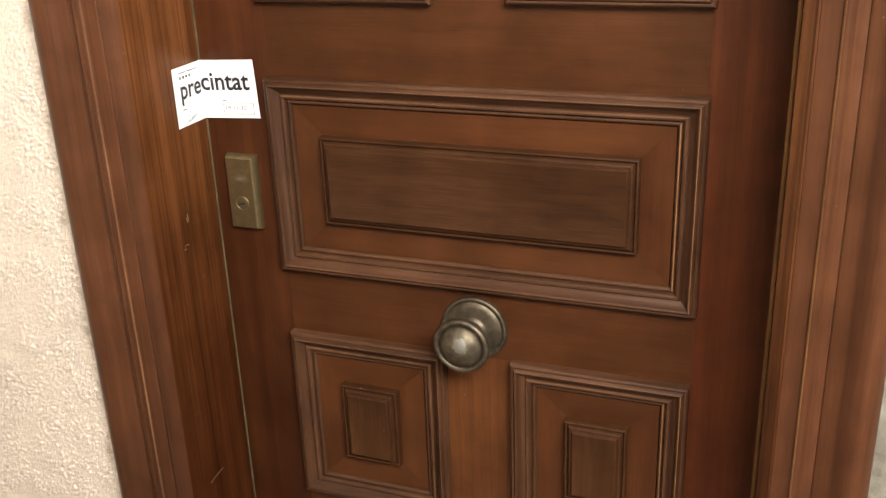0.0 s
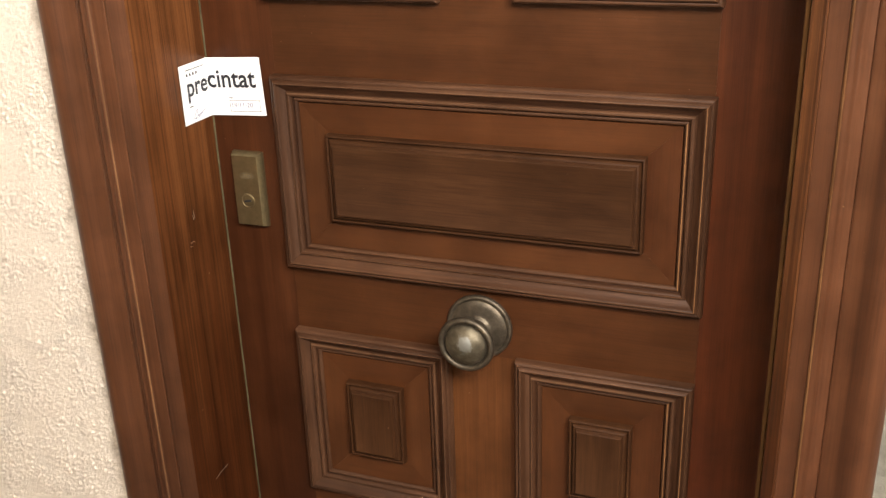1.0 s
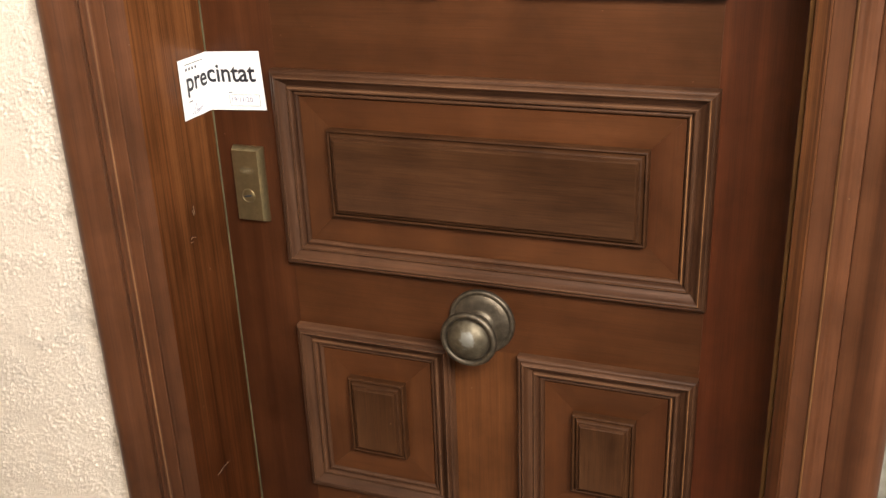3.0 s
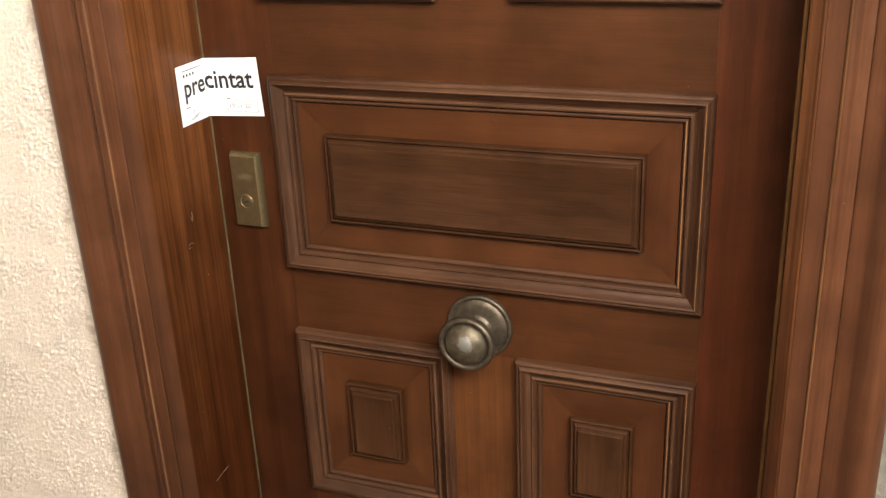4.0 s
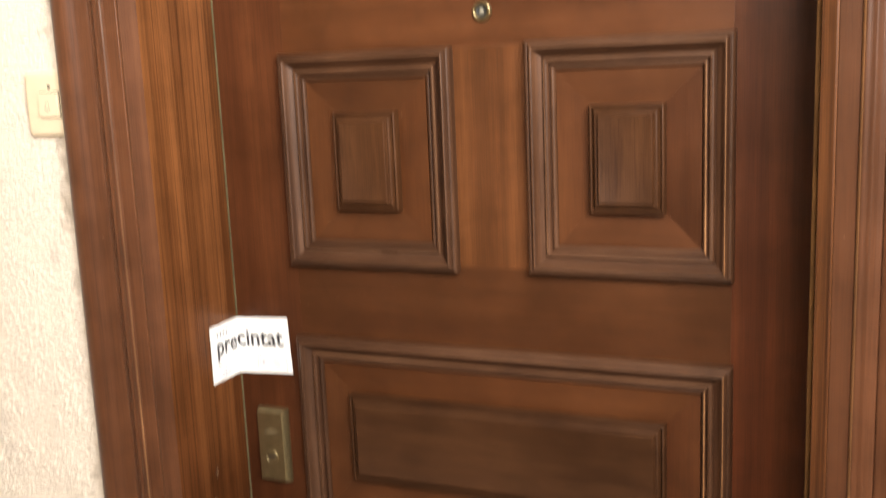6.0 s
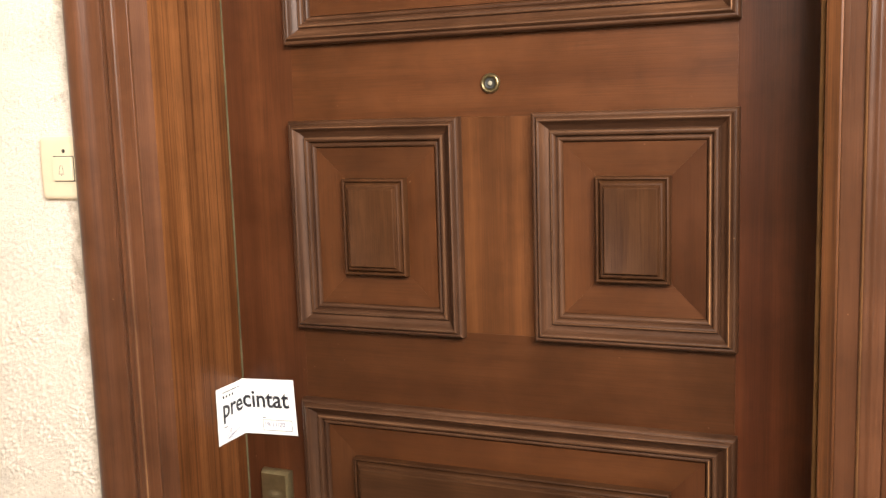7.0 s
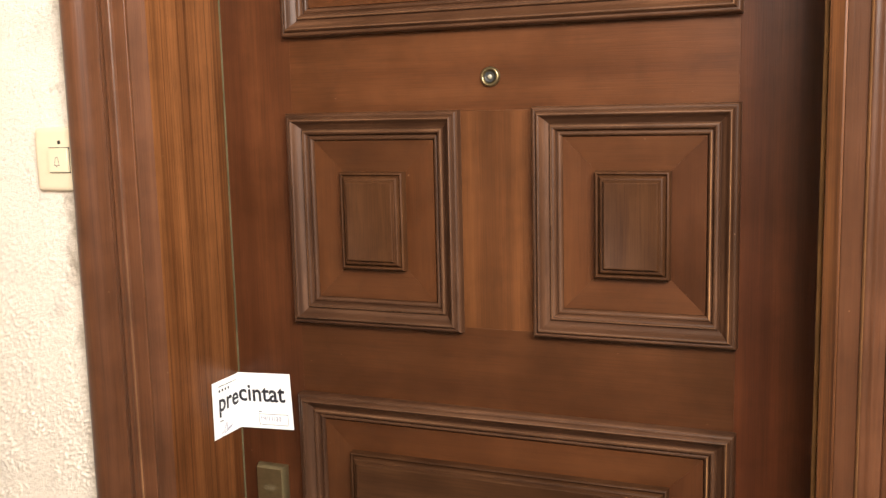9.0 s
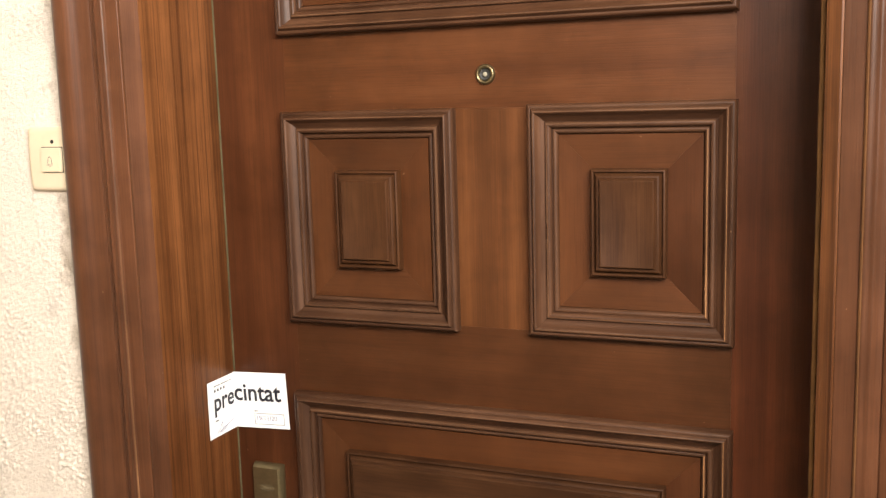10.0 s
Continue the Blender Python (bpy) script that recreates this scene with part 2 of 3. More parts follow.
M_BRASS = metal("dull_peephole_brass", (0.24, 0.185, 0.095), (0.15, 0.115, 0.060), 0.30, 90.0)


def plain(name, colour, rough, spots=0.06, scale=40.0, gloss=0.5):
    m, nt, bsdf = mat(name)
    tc = nt.nodes.new("ShaderNodeTexCoord")
    n = node(nt, "ShaderNodeTexNoise", Scale=scale, Detail=3.0)
    nt.links.new(tc.outputs["Object"], n.inputs["Vector"])
    low = tuple(c * (1 - spots) for c in colour)
    nt.links.new(ramp(nt, n.outputs[0], [(0.35, low), (0.65, colour)]), bsdf.inputs["Base Color"])
    bsdf.inputs["Roughness"].default_value = rough
    bsdf.inputs["Specular IOR Level"].default_value = gloss
    return m


M_PAPER = plain("white_paper", (0.88, 0.88, 0.87), 0.5, 0.03)
M_INK = plain("black_ink", (0.012, 0.012, 0.018), 0.5)
M_GREY_INK = plain("grey_ink", (0.07, 0.07, 0.08), 0.6)
M_BLUE_INK = plain("blue_pen_ink", (0.07, 0.08, 0.20), 0.6)
M_PLASTIC = plain("cream_plastic", (0.76, 0.64, 0.46), 0.35, 0.04)
M_DARK = plain("dark_hole", (0.02, 0.018, 0.015), 0.6)
M_SEAL = plain("olive_seal_strip", (0.120, 0.104, 0.056), 0.8, 0.4, 25.0, 0.12)
M_SEAL_DARK = plain("dark_olive_strip", (0.105, 0.047, 0.014), 0.8, 0.35, 25.0, 0.1)
M_GLASS = plain("peephole_lens", (0.30, 0.27, 0.20), 0.08, gloss=1.0)
M_GROOVE = plain("engraved_line", (0.17, 0.13, 0.07), 0.5)
M_FLOOR = plain("terrazzo_floor", (0.22, 0.191, 0.160), 0.4, 0.35, 120.0)

# ---- helpers for meshes ----
WORLD = {}


def thing(name, m, label, category, kind=""):
    ob = new(name)
    ob.matrix_basis = m
    ob.empty_display_size = 0.05
    WORLD[ob] = m
    return tagged(ob, label, category, "", kind)


def part(name, bm, material, parent, label="", m=Matrix(), smooth=0):
    me = bm if isinstance(bm, bpy.types.Mesh) else bpy.data.meshes.new(name)
    if me is not bm:
        bmesh.ops.recalc_face_normals(bm, faces=bm.faces)
        bm.to_mesh(me)
        bm.free()
    if not me.materials:
        me.materials.append(material)
    if smooth:
        me.polygons.foreach_set("use_smooth", [True] * len(me.polygons))
        me.set_sharp_from_angle(angle=radians(smooth))
    ob = new(name, me)
    WORLD[ob] = m
    if parent is not None:
        ob.parent = parent
        ob.matrix_parent_inverse = WORLD[parent].inverted()
    ob.matrix_basis = m
    return tagged(ob, label)


def box(x0, x1, y0, y1, z0, z1, bevel=0.0, segs=1):
    bm = bmesh.new()
    bmesh.ops.create_cube(bm, size=1)
    for v in bm.verts:
        v.co = Vector(((x0 + x1) / 2 + v.co.x * (x1 - x0), (y0 + y1) / 2 + v.co.y * (y1 - y0), (z0 + z1) / 2 + v.co.z * (z1 - z0)))
    if bevel:
        bmesh.ops.bevel(bm, geom=bm.edges[:], offset=bevel, segments=segs, affect="EDGES")
    return bm


def rounded(pts, times=2):
    """Corner cutting of an open line, its ends kept."""
    for _ in range(times):
        out = [pts[0]]
        for a, b in zip(pts, pts[1:]):
            out.append((a[0] * 0.75 + b[0] * 0.25, a[1] * 0.75 + b[1] * 0.25))
            out.append((a[0] * 0.25 + b[0] * 0.75, a[1] * 0.25 + b[1] * 0.75))
        out.append(pts[-1])
        pts = out
    return pts


def mitred(length, profile, back=0.006, gap=0.00012):
    """A mitred length of moulding along local x; profile runs inwards (d) with its height (h) towards -y; outer side at z = 0."""
    loop = list(profile) + [(profile[-1][0], -back), (profile[0][0], -back)]
    bm = bmesh.new()
    ends = []
    for s in (-1, 1):
        ends.append([bm.verts.new((s * (length / 2 - d - gap), -h, -d)) for d, h in loop])
    n = len(loop)
    for i in range(n):
        j = (i + 1) % n
        bm.faces.new((ends[0][i], ends[0][j], ends[1][j], ends[1][i]))
    bm.faces.new(ends[0])
    bm.faces.new(ends[1])
    return bm


def straight(length, section):
    """A closed section (x, y) run up along local x, for uprights: local -z is the section's x."""
    bm = bmesh.new()
    ends = [[bm.verts.new((s * length / 2, y, -x)) for x, y in section] for s in (-1, 1)]
    n = len(section)
    for i in range(n):
        j = (i + 1) % n
        bm.faces.new((ends[0][i], ends[0][j], ends[1][j], ends[1][i]))
    bm.faces.new(ends[0])
    bm.faces.new(ends[1])
    return bm


def lathe(profile, steps=64):
    """Turned about the y axis; profile of (radius, distance towards -y)."""
    bm = bmesh.new()
    rings = []
    for r, h in profile:
        if r < 1e-6:
            rings.append([bm.verts.new((0, -h, 0))])
        else:
            rings.append([bm.verts.new((r * math.cos(a), -h, r * math.sin(a))) for a in (2 * math.pi * i / steps for i in range(steps))])
    for a, b in zip(rings, rings[1:]):
        for i in range(steps):
            j = (i + 1) % steps
            if len(a) == 1:
                bm.faces.new((a[0], b[i], b[j]))
            elif len(b) == 1:
                bm.faces.new((a[i], b[0], a[j]))
            else:
                bm.faces.new((a[i], b[i], b[j], a[j]))
    return bm


def ribbon(pts, width, thick=0.00015, closed=False):
    """A flat line in the local xz plane, from y = 0 to -thick."""
    bm = bmesh.new()
    pts = [Vector((x, 0, z)) for x, z in pts]
    n = len(pts)
    rows = []
    for i, p in enumerate(pts):
        a = pts[(i - 1) % n] if closed or i else p
        b = pts[(i + 1) % n] if closed or i < n - 1 else p
        t = (b - a).normalized()
        side = Vector((-t.z, 0, t.x)) * width / 2
        rows.append([bm.verts.new(p + side), bm.verts.new(p - side), bm.verts.new(p - side - Vector((0, thick, 0))), bm.verts.new(p + side - Vector((0, thick, 0)))])
    for i in range(n if closed else n - 1):
        a, b = rows[i], rows[(i + 1) % n]
        for k in range(4):
            bm.faces.new((a[k], a[(k + 1) % 4], b[(k + 1) % 4], b[k]))
    if not closed:
        bm.faces.new(rows[0])
        bm.faces.new(rows[-1])
    return bm


def letters(text, x0, z0, width, height, bold=0.0, thick=0.00015):
    """Built-in font letters as a mesh in the local xz plane; the tallest letter reaches height above the line z0."""
    cu = bpy.data.curves.new("letters", "FONT")
    cu.body, cu.size, cu.offset, cu.resolution_u = text, 1.0, bold, 4
    tmp = new("letters", cu)
    bpy.context.view_layer.update()
    me = bpy.data.meshes.new_from_object(tmp.evaluated_get(bpy.context.evaluated_depsgraph_get()))
    bpy.data.objects.remove(tmp)
    bpy.data.curves.remove(cu)
    xs = [v.co.x for v in me.vertices]
    top = max(v.co.y for v in me.vertices)
    lo, hi = min(xs), max(xs)
    for v in me.vertices:
        v.co = Vector((x0 + (v.co.x - lo) / (hi - lo) * width, -thick, z0 + v.co.y / top * height))
    return me


def tinted(ob, bands, material):
    """Painted glints, lip wear or groove shade on the faces whose distance across the profile lies in one of the bands.
    """
    ob.data.materials.append(material)
    for p in ob.data.polygons:
        if any(a <= -p.center.z <= b for a, b in bands) and len(p.vertices) == 4:
            p.material_index = len(ob.data.materials) - 1
    return ob


UP = Euler((0, radians(-90), 0)).to_matrix().to_4x4()     # local x runs up, local z to the left
DOWN = Euler((0, radians(90), 0)).to_matrix().to_4x4()    # local x runs down, local z to the right
OVER = Euler((0, radians(180), 0)).to_matrix().to_4x4()


def at(x, y, z, turn=Matrix()):
    return Matrix.Translation((x, y, z)) @ turn


# ---- sizes of the doorway ----
LX0, LX1, LTOP = -0.0205, 0.7875, 2.085          # leaf
JL, JR, JFRONT = -0.0380, 0.8010, -0.168         # where the jambs' chamfered corners meet the casing
HEAD = 2.088
WALL_Y, WALL_T = -0.162, 0.23
X_W, X_E, CEIL_Z = -1.6, 3.2, 3.05

# ---- room ----
floor = part("floor", box(X_W - 0.2, X_E + 0.2, REAR - 0.2, 0.3, -0.12, 0.0), M_FLOOR, None)
tagged(floor, "grey beige terrazzo landing floor", "floor", "", "structure")
ceiling = part("ceiling", box(X_W - 0.2, X_E + 0.2, REAR - 0.2, 0.3, CEIL_Z, CEIL_Z + 0.15), M_CEIL, None)
tagged(ceiling, "plain white painted landing ceiling", "ceiling", "", "structure")

WB = WALL_Y + 0.012
wall_n = thing("wall_north", at(0, 0, 0), "cream stucco wall round the wooden front door", "wall", "structure")
part("wall_body", box(X_W, JL - 0.047, WB, WALL_Y + WALL_T, 0, CEIL_Z), M_WALL, wall_n)
part("wall_body", box(JR + 0.06, X_E, WB, WALL_Y + WALL_T, 0, CEIL_Z), M_GREY, wall_n, "grey olive wall")
part("wall_body", box(JL - 0.047, JR + 0.06, WB, WALL_Y + WALL_T, HEAD + 0.06, CEIL_Z), M_WALL, wall_n)


def stucco(x0, x1, z0, z1, step, edge):
    """Hand-thrown plaster: a grid with worm-like relief that thins out towards the casing at x = edge."""
    nx, nz = int((x1 - x0) / step) + 1, int((z1 - z0) / step) + 1
    verts, faces = [], []
    for k in range(nz):
        z = z0 + (z1 - z0) * k / (nz - 1)
        for i in range(nx):
            x = x0 + (x1 - x0) * i / (nx - 1)
            p = Vector((x, 0.37, z))
            w = p + 0.005 * noise.noise_vector(p * 70)
            a = 1 - abs(noise.noise(w * 215))
            b = 1 - abs(noise.noise(w * 470 + Vector((5, 3, 1))))
            broad = noise.noise(p * 9)
            patch = min(1, max(0.15, 0.75 + 1.1 * noise.noise(p * 21 + Vector((2, 0, 7)))))
            h = patch * (0.0032 * a ** 8 + 0.0022 * b ** 5 + 0.0008 * noise.noise(w * 760)) + 0.0012 * broad
            smooth_top = min(1, max(0, (z - 1.20) / 0.25)) * 0.62
            h = h * (1 - smooth_top) + 0.0012 * smooth_top
            d = abs(x - edge)
            ragged = 0.005 + 0.016 * noise.noise(Vector((3, 0, z * 14))) + 0.007 * noise.noise(Vector((9, 0, z * 90)))
            if d < ragged:
                h -= 0.006 * (1 - d / max(ragged, 1e-4)) ** 0.5
            verts.append((x, WALL_Y + 0.0015 - h, z))
    for k in range(nz - 1):
        for i in range(nx - 1):
            q = k * nx + i
            faces.append((q, q + 1, q + nx + 1, q + nx))
    me = bpy.data.meshes.new("plaster_coat")
    me.from_pydata(verts, [], faces)
    return me


part("plaster_coat", stucco(-0.54, -0.120, 0.35, 1.95, 0.0021, -0.150), M_WALL, wall_n, "rough cream stucco coat", smooth=80)
part("plaster_coat", stucco(0.885, 1.05, 0.30, 2.05, 0.006, 0.914), M_GREY, wall_n, "rough grey olive coat", smooth=80)

for nm, b in (("wall_west", box(X_W - 0.2, X_W, REAR, WALL_Y + WALL_T, 0, CEIL_Z)),
              ("wall_east", box(X_E, X_E + 0.2, REAR, WALL_Y + WALL_T, 0, CEIL_Z))):
    tagged(part(nm, b, M_PLAIN, None), "plain beige plastered landing wall", "wall", "", "structure")
wall_s = thing("wall_south", at(0, REAR, 0), "beige plastered rear wall with a high window opening", "wall", "structure")
for b in (box(X_W, WIN[0], REAR - 0.2, REAR, 0, CEIL_Z), box(WIN[1], X_E, REAR - 0.2, REAR, 0, CEIL_Z),
          box(WIN[0], WIN[1], REAR - 0.2, REAR, 0, WIN[2]), box(WIN[0], WIN[1], REAR - 0.2, REAR, WIN[3], CEIL_Z)):
    part("wall_body", b, M_PLAIN, wall_s)

# ---- door frame ----
frame_thing = thing("door_frame", at(0.39, 0, 0), "brown varnished wooden door frame with moulded casing", "door frame", "structure")
# sections of the jambs: square faces, front corners chamfered
jl = [(LX0 - 0.0015, 0.060), (LX0 - 0.0015, 0.0), (LX0 - 0.0022, -0.157), (LX0 - 0.0030, -0.1595), (JL - 0.0062, JFRONT - 0.0008), (JL - 0.0090, JFRONT - 0.0004), (JL - 0.046, JFRONT + 0.01), (JL - 0.046, 0.060)]
jr = [(LX1 + 0.0044, 0.060), (LX1 + 0.0044, 0.0), (LX1 + 0.0044, -0.155), (LX1 + 0.0052, -0.1590), (JR + 0.0050, JFRONT - 0.0008), (JR + 0.0062, JFRONT - 0.0004), (JR + 0.058, JFRONT + 0.01), (JR + 0.058, 0.060)]
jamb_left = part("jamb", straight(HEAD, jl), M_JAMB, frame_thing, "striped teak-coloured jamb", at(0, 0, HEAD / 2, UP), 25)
jamb_left.data.materials.append(M_CASING)
for p in jamb_left.data.polygons:
    if JL - 0.010 < -p.center.z < LX0 - 0.0032 and len(p.vertices) == 4:
        p.material_index = 1
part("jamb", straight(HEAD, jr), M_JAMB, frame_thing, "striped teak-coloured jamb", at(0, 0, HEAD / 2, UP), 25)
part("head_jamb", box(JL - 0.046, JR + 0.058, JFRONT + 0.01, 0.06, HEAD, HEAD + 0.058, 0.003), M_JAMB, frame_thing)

# casing: distance from the inner corner, height over the wall plane
cas = [(0.0, 0.004), (0.0004, 0.0058), (0.0020, 0.0070), (0.0268, 0.0086), (0.0276, 0.0098), (0.0284, 0.0118), (0.0298, 0.0134), (0.0318, 0.0141), (0.0345, 0.0133),
       (0.0375, 0.0134), (0.0400, 0.0142), (0.0425, 0.0128), (0.0460, 0.0104), (0.0500, 0.0098), (0.0514, 0.0094), (0.0518, 0.0070), (0.0526, 0.0096), (0.0580, 0.0108),
       (0.0680, 0.0136), (0.0760, 0.0190), (0.0830, 0.0228), (0.0900, 0.0240), (0.0980, 0.0228), (0.1050, 0.0185), (0.1100, 0.0125), (0.1118, 0.0090), (0.1120, 0.0)]


def casing_section(corner, sign, reveal=0.0):
    pts = rounded([(max(d, reveal + d * 0.7) if d < 0.01 else d, h) for d, h in cas], 1)
    return [(corner + sign * d, WALL_Y - 0.0005 - h) for d, h in pts] + [(corner + sign * 0.1120, WB), (corner + sign * reveal, WB)]


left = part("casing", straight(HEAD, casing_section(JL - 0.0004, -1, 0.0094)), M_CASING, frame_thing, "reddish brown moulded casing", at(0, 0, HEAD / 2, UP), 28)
tinted(left, [(JL - 0.0004 - b, JL - 0.0004 - c) for c, b in ((0.0281, 0.0293),)], M_LIP_GLINT)
right = part("casing", straight(HEAD, casing_section(JR + 0.0004, 1, 0.0064)), M_CASING_SHADED, frame_thing, "reddish brown moulded casing", at(0, 0, HEAD / 2, UP), 28)
tinted(right, [(JR + 0.0004 + c, JR + 0.0004 + b) for c, b in ((0.0060, 0.0072), (0.0276, 0.0302))], M_GLINT)
head = [(z, y) for z, y in casing_section(0, 1)]
bm = bmesh.new()
ends = [[bm.verts.new((x, y, HEAD + z)) for z, y in head] for x in (JL - 0.1124, JR + 0.1124)]
for i in range(len(head)):
    j = (i + 1) % len(head)
    bm.faces.new((ends[0][i], ends[0][j], ends[1][j], ends[1][i]))
bm.faces.new(ends[0]), bm.faces.new(ends[1])
part("head_casing", bm, M_CASING, frame_thing, "", at(0, 0, 0), 28)
part("seal_strip", box(LX0 - 0.0012, LX0 + 0.0007, -0.0022, 0.012, 0.01, HEAD, 0.0006, 2), M_SEAL, frame_thing, "thin olive weather seal")
part("seal_strip", box(LX1 - 0.0004, LX1 + 0.0046, -0.1500, -0.060, 0.01, HEAD, 0.0006, 2), M_SEAL_DARK, frame_thing, "thin olive weather seal")
part("threshold", box(LX0, LX1, -0.12, 0.06, 0.0, 0.009, 0.002), M_JAMB, frame_thing)

# ---- door leaf ----
door = thing("door_1", at(0.385, 0.02, 0.01), "closed dark mahogany panelled front door with bronze knob", "door", "structure")
XA, XB, XC, XD = 0.0868, 0.3425, 0.4420, 0.6960       # outer edges of the panel mouldings
ROWS = [(0.110, 0.403), (0.513, 0.806), (0.910, 1.201), (1.307, 1.602), (1.703, 1.994)]
ZB = 0.012
LT = 0.042
O = 0.0035                                        # boards run this far under the mouldings


def board(x0, x1, z0, z1, upright, material=M_RAIL, label="", name="rail"):
    L, W = (z1 - z0, x1 - x0) if upright else (x1 - x0, z1 - z0)
    bm = box(-L / 2 + 0.0001, L / 2 - 0.0001, 0, LT, -W / 2, W / 2)
    return part(name, bm, material, door, label, at((x0 + x1) / 2, 0, (z0 + z1) / 2, UP if upright else Matrix()))


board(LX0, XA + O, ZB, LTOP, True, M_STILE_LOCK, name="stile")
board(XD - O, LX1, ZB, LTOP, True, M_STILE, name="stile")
cuts = [ZB] + [z for r in ROWS for z in r] + [LTOP]
for k in range(0, len(cuts), 2):
    lo = cuts[k] - (O if k else 0)
    hi = cuts[k + 1] + (O if k < len(cuts) - 2 else 0)
    board(XA + O, XD - O, lo, hi, False)
for z0, z1 in (ROWS[1], ROWS[3]):
    board(XB - O, XC + O, z0 + O, z1 - O, True, M_MULL, name="mullion")
part("backing", box(LX0 + 0.01, LX1 - 0.01, 0.0425, 0.050, ZB, LTOP), M_RAIL, door)

MOULD = rounded([(0.0, -0.004), (0.0, 0.0100), (0.0008, 0.0140), (0.0028, 0.0160), (0.0048, 0.0161), (0.0058, 0.0155), (0.0066, 0.0166), (0.0078, 0.0188), (0.0096, 0.0203),
                 (0.0116, 0.0194), (0.0132, 0.0164), (0.0162, 0.0126), (0.0200, 0.0096), (0.0224, 0.0074), (0.0229, 0.0098), (0.0248, 0.0122), (0.0284, 0.0114), (0.0300, 0.0082),
                 (0.0308, 0.0048), (0.0322, 0.0068), (0.0352, 0.0068), (0.0374, 0.0036), (0.0388, -0.0004), (0.0394, -0.0030)], 1)
INSET = 0.0805


def panel(x0, x1, z0, z1):
    cx, cz, w, h = (x0 + x1) / 2, (z0 + z1) / 2, x1 - x0, z1 - z0
    p = part("panel", box(x0 + 0.03, x1 - 0.03, 0.012, 0.030, z0 + 0.03, z1 - 0.03), M_RAIL, door)
    sides = ((w, at(cx, 0, z1)), (w, at(cx, 0, z0, OVER)), (h, at(x0, 0, cz, UP)), (h, at(x1, 0, cz, DOWN)))
    for length, m in sides:
        piece = part("moulding", mitred(length, MOULD), M_MOULD, p, "", m, 35)
        tinted(piece, ((0.0055, 0.0062), (0.0217, 0.0228), (0.0302, 0.0311)), M_GROOVE_SHADE)
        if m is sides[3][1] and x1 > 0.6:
            tinted(piece, ((0.0090, 0.0100), (0.0254, 0.0263), (0.0334, 0.0342)), M_GLINT)
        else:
            tinted(piece, ((0.0088, 0.0103), (0.0238, 0.0252)), M_LIP_LIGHT)
    d0 = 0.0386
    for length, m in sides:
        sub = mitred(length - 2 * d0, [(0.0, 0.0032), (INSET - d0 + 0.004, 0.0008)], 0.008, 0.00005)
        part("bevelled_field", sub, M_RAIL_SHADED if m is sides[3][1] and x1 > 0.6 else M_RAIL, p, "", m @ at(0, 0, -d0))
    # raised centre, long axis along its grain
    upright = h > w
    a, b = (h, w) if upright else (w, h)
    a, b = a - 2 * INSET, b - 2 * INSET
    steps = rounded([(0.0, 0.0), (0.0002, 0.0112), (0.0010, 0.0134), (0.0028, 0.0144), (0.0042, 0.0136), (0.0050, 0.0104), (0.0058, 0.0116), (0.0070, 0.0152),
                     (0.0088, 0.0170), (0.0108, 0.0172), (0.0119, 0.0164), (0.0126, 0.0196), (0.0138, 0.0214), (0.0152, 0.0214), (0.0168, 0.0208)], 1)
    bm = bmesh.new()
    loops = [[bm.verts.new((sx * (a / 2 - d), -hh, sz * (b / 2 - d))) for sx, sz in ((-1, -1), (1, -1), (1, 1), (-1, 1))] for d, hh in steps]
    for l0, l1 in zip(loops, loops[1:]):
        for i in range(4):
            j = (i + 1) % 4
            bm.faces.new((l0[i], l0[j], l1[j], l1[i]))
    bm.faces.new(loops[-1])
    bm.faces.new(loops[0])
    centre = part("raised_centre", bm, M_PLATEAU, p, "worn brown raised centre", at(cx, 0, cz, UP if upright else Matrix()), 30)
    centre.data.materials.append(M_GROOVE_SHADE)
    # the two step grooves get the painted shade colour
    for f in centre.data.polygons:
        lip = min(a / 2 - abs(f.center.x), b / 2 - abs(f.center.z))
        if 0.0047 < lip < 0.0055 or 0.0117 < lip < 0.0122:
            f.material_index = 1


for k, (z0, z1) in enumerate(ROWS):
    if k % 2 == 0:
        panel(XA, XD, z0, z1)
    else:
        drop = 0.0022 if k == 3 else 0.0
        panel(XA + (0.0022 if k == 1 else 0), XB, z0 - drop, z1 - drop)
        panel(XC, XD - (0.003 if k == 1 else 0), z0, z1)

# knob
KX, KZ = 0.387, 0.849
knob = part("door_knob", lathe(rounded([(0.0170, 0.006), (0.0165, 0.020), (0.0160, 0.034), (0.0200, 0.043), (0.0300, 0.0500), (0.0372, 0.0535), (0.0402, 0.0560), (0.0412, 0.0595), (0.0402, 0.0632),
            (0.0378, 0.0652), (0.0345, 0.0650), (0.0326, 0.0630), (0.0318, 0.0604), (0.0308, 0.0604), (0.0300, 0.0630), (0.0275, 0.0668), (0.0230, 0.0708), (0.0150, 0.0752), (0.0070, 0.0776), (0.0, 0.0780)], 2)),
            M_KNOB, door, "aged bronze round knob", at(KX, 0, KZ), 60)
knob.data.materials.append(M_KNOB_CAP)
for p in knob.data.polygons:                      # the domed front has the pale grey patch
    if p.center.y < -0.0632 and math.hypot(p.center.x, p.center.z) < 0.0300:
        p.material_index = 1
part("rosette", lathe(rounded([(0.0490, -0.0005), (0.0492, 0.0040), (0.0480, 0.0064), (0.0450, 0.0072), (0.0430, 0.0062), (0.0420, 0.0052), (0.0405, 0.0066), (0.0370, 0.0088), (0.0280, 0.0108), (0.0200, 0.0120), (0.0180, 0.0150), (0.0150, 0.0160), (0.0, 0.0160)], 1)),
     M_KNOB, knob, "aged bronze backplate", at(KX, 0, KZ), 60)

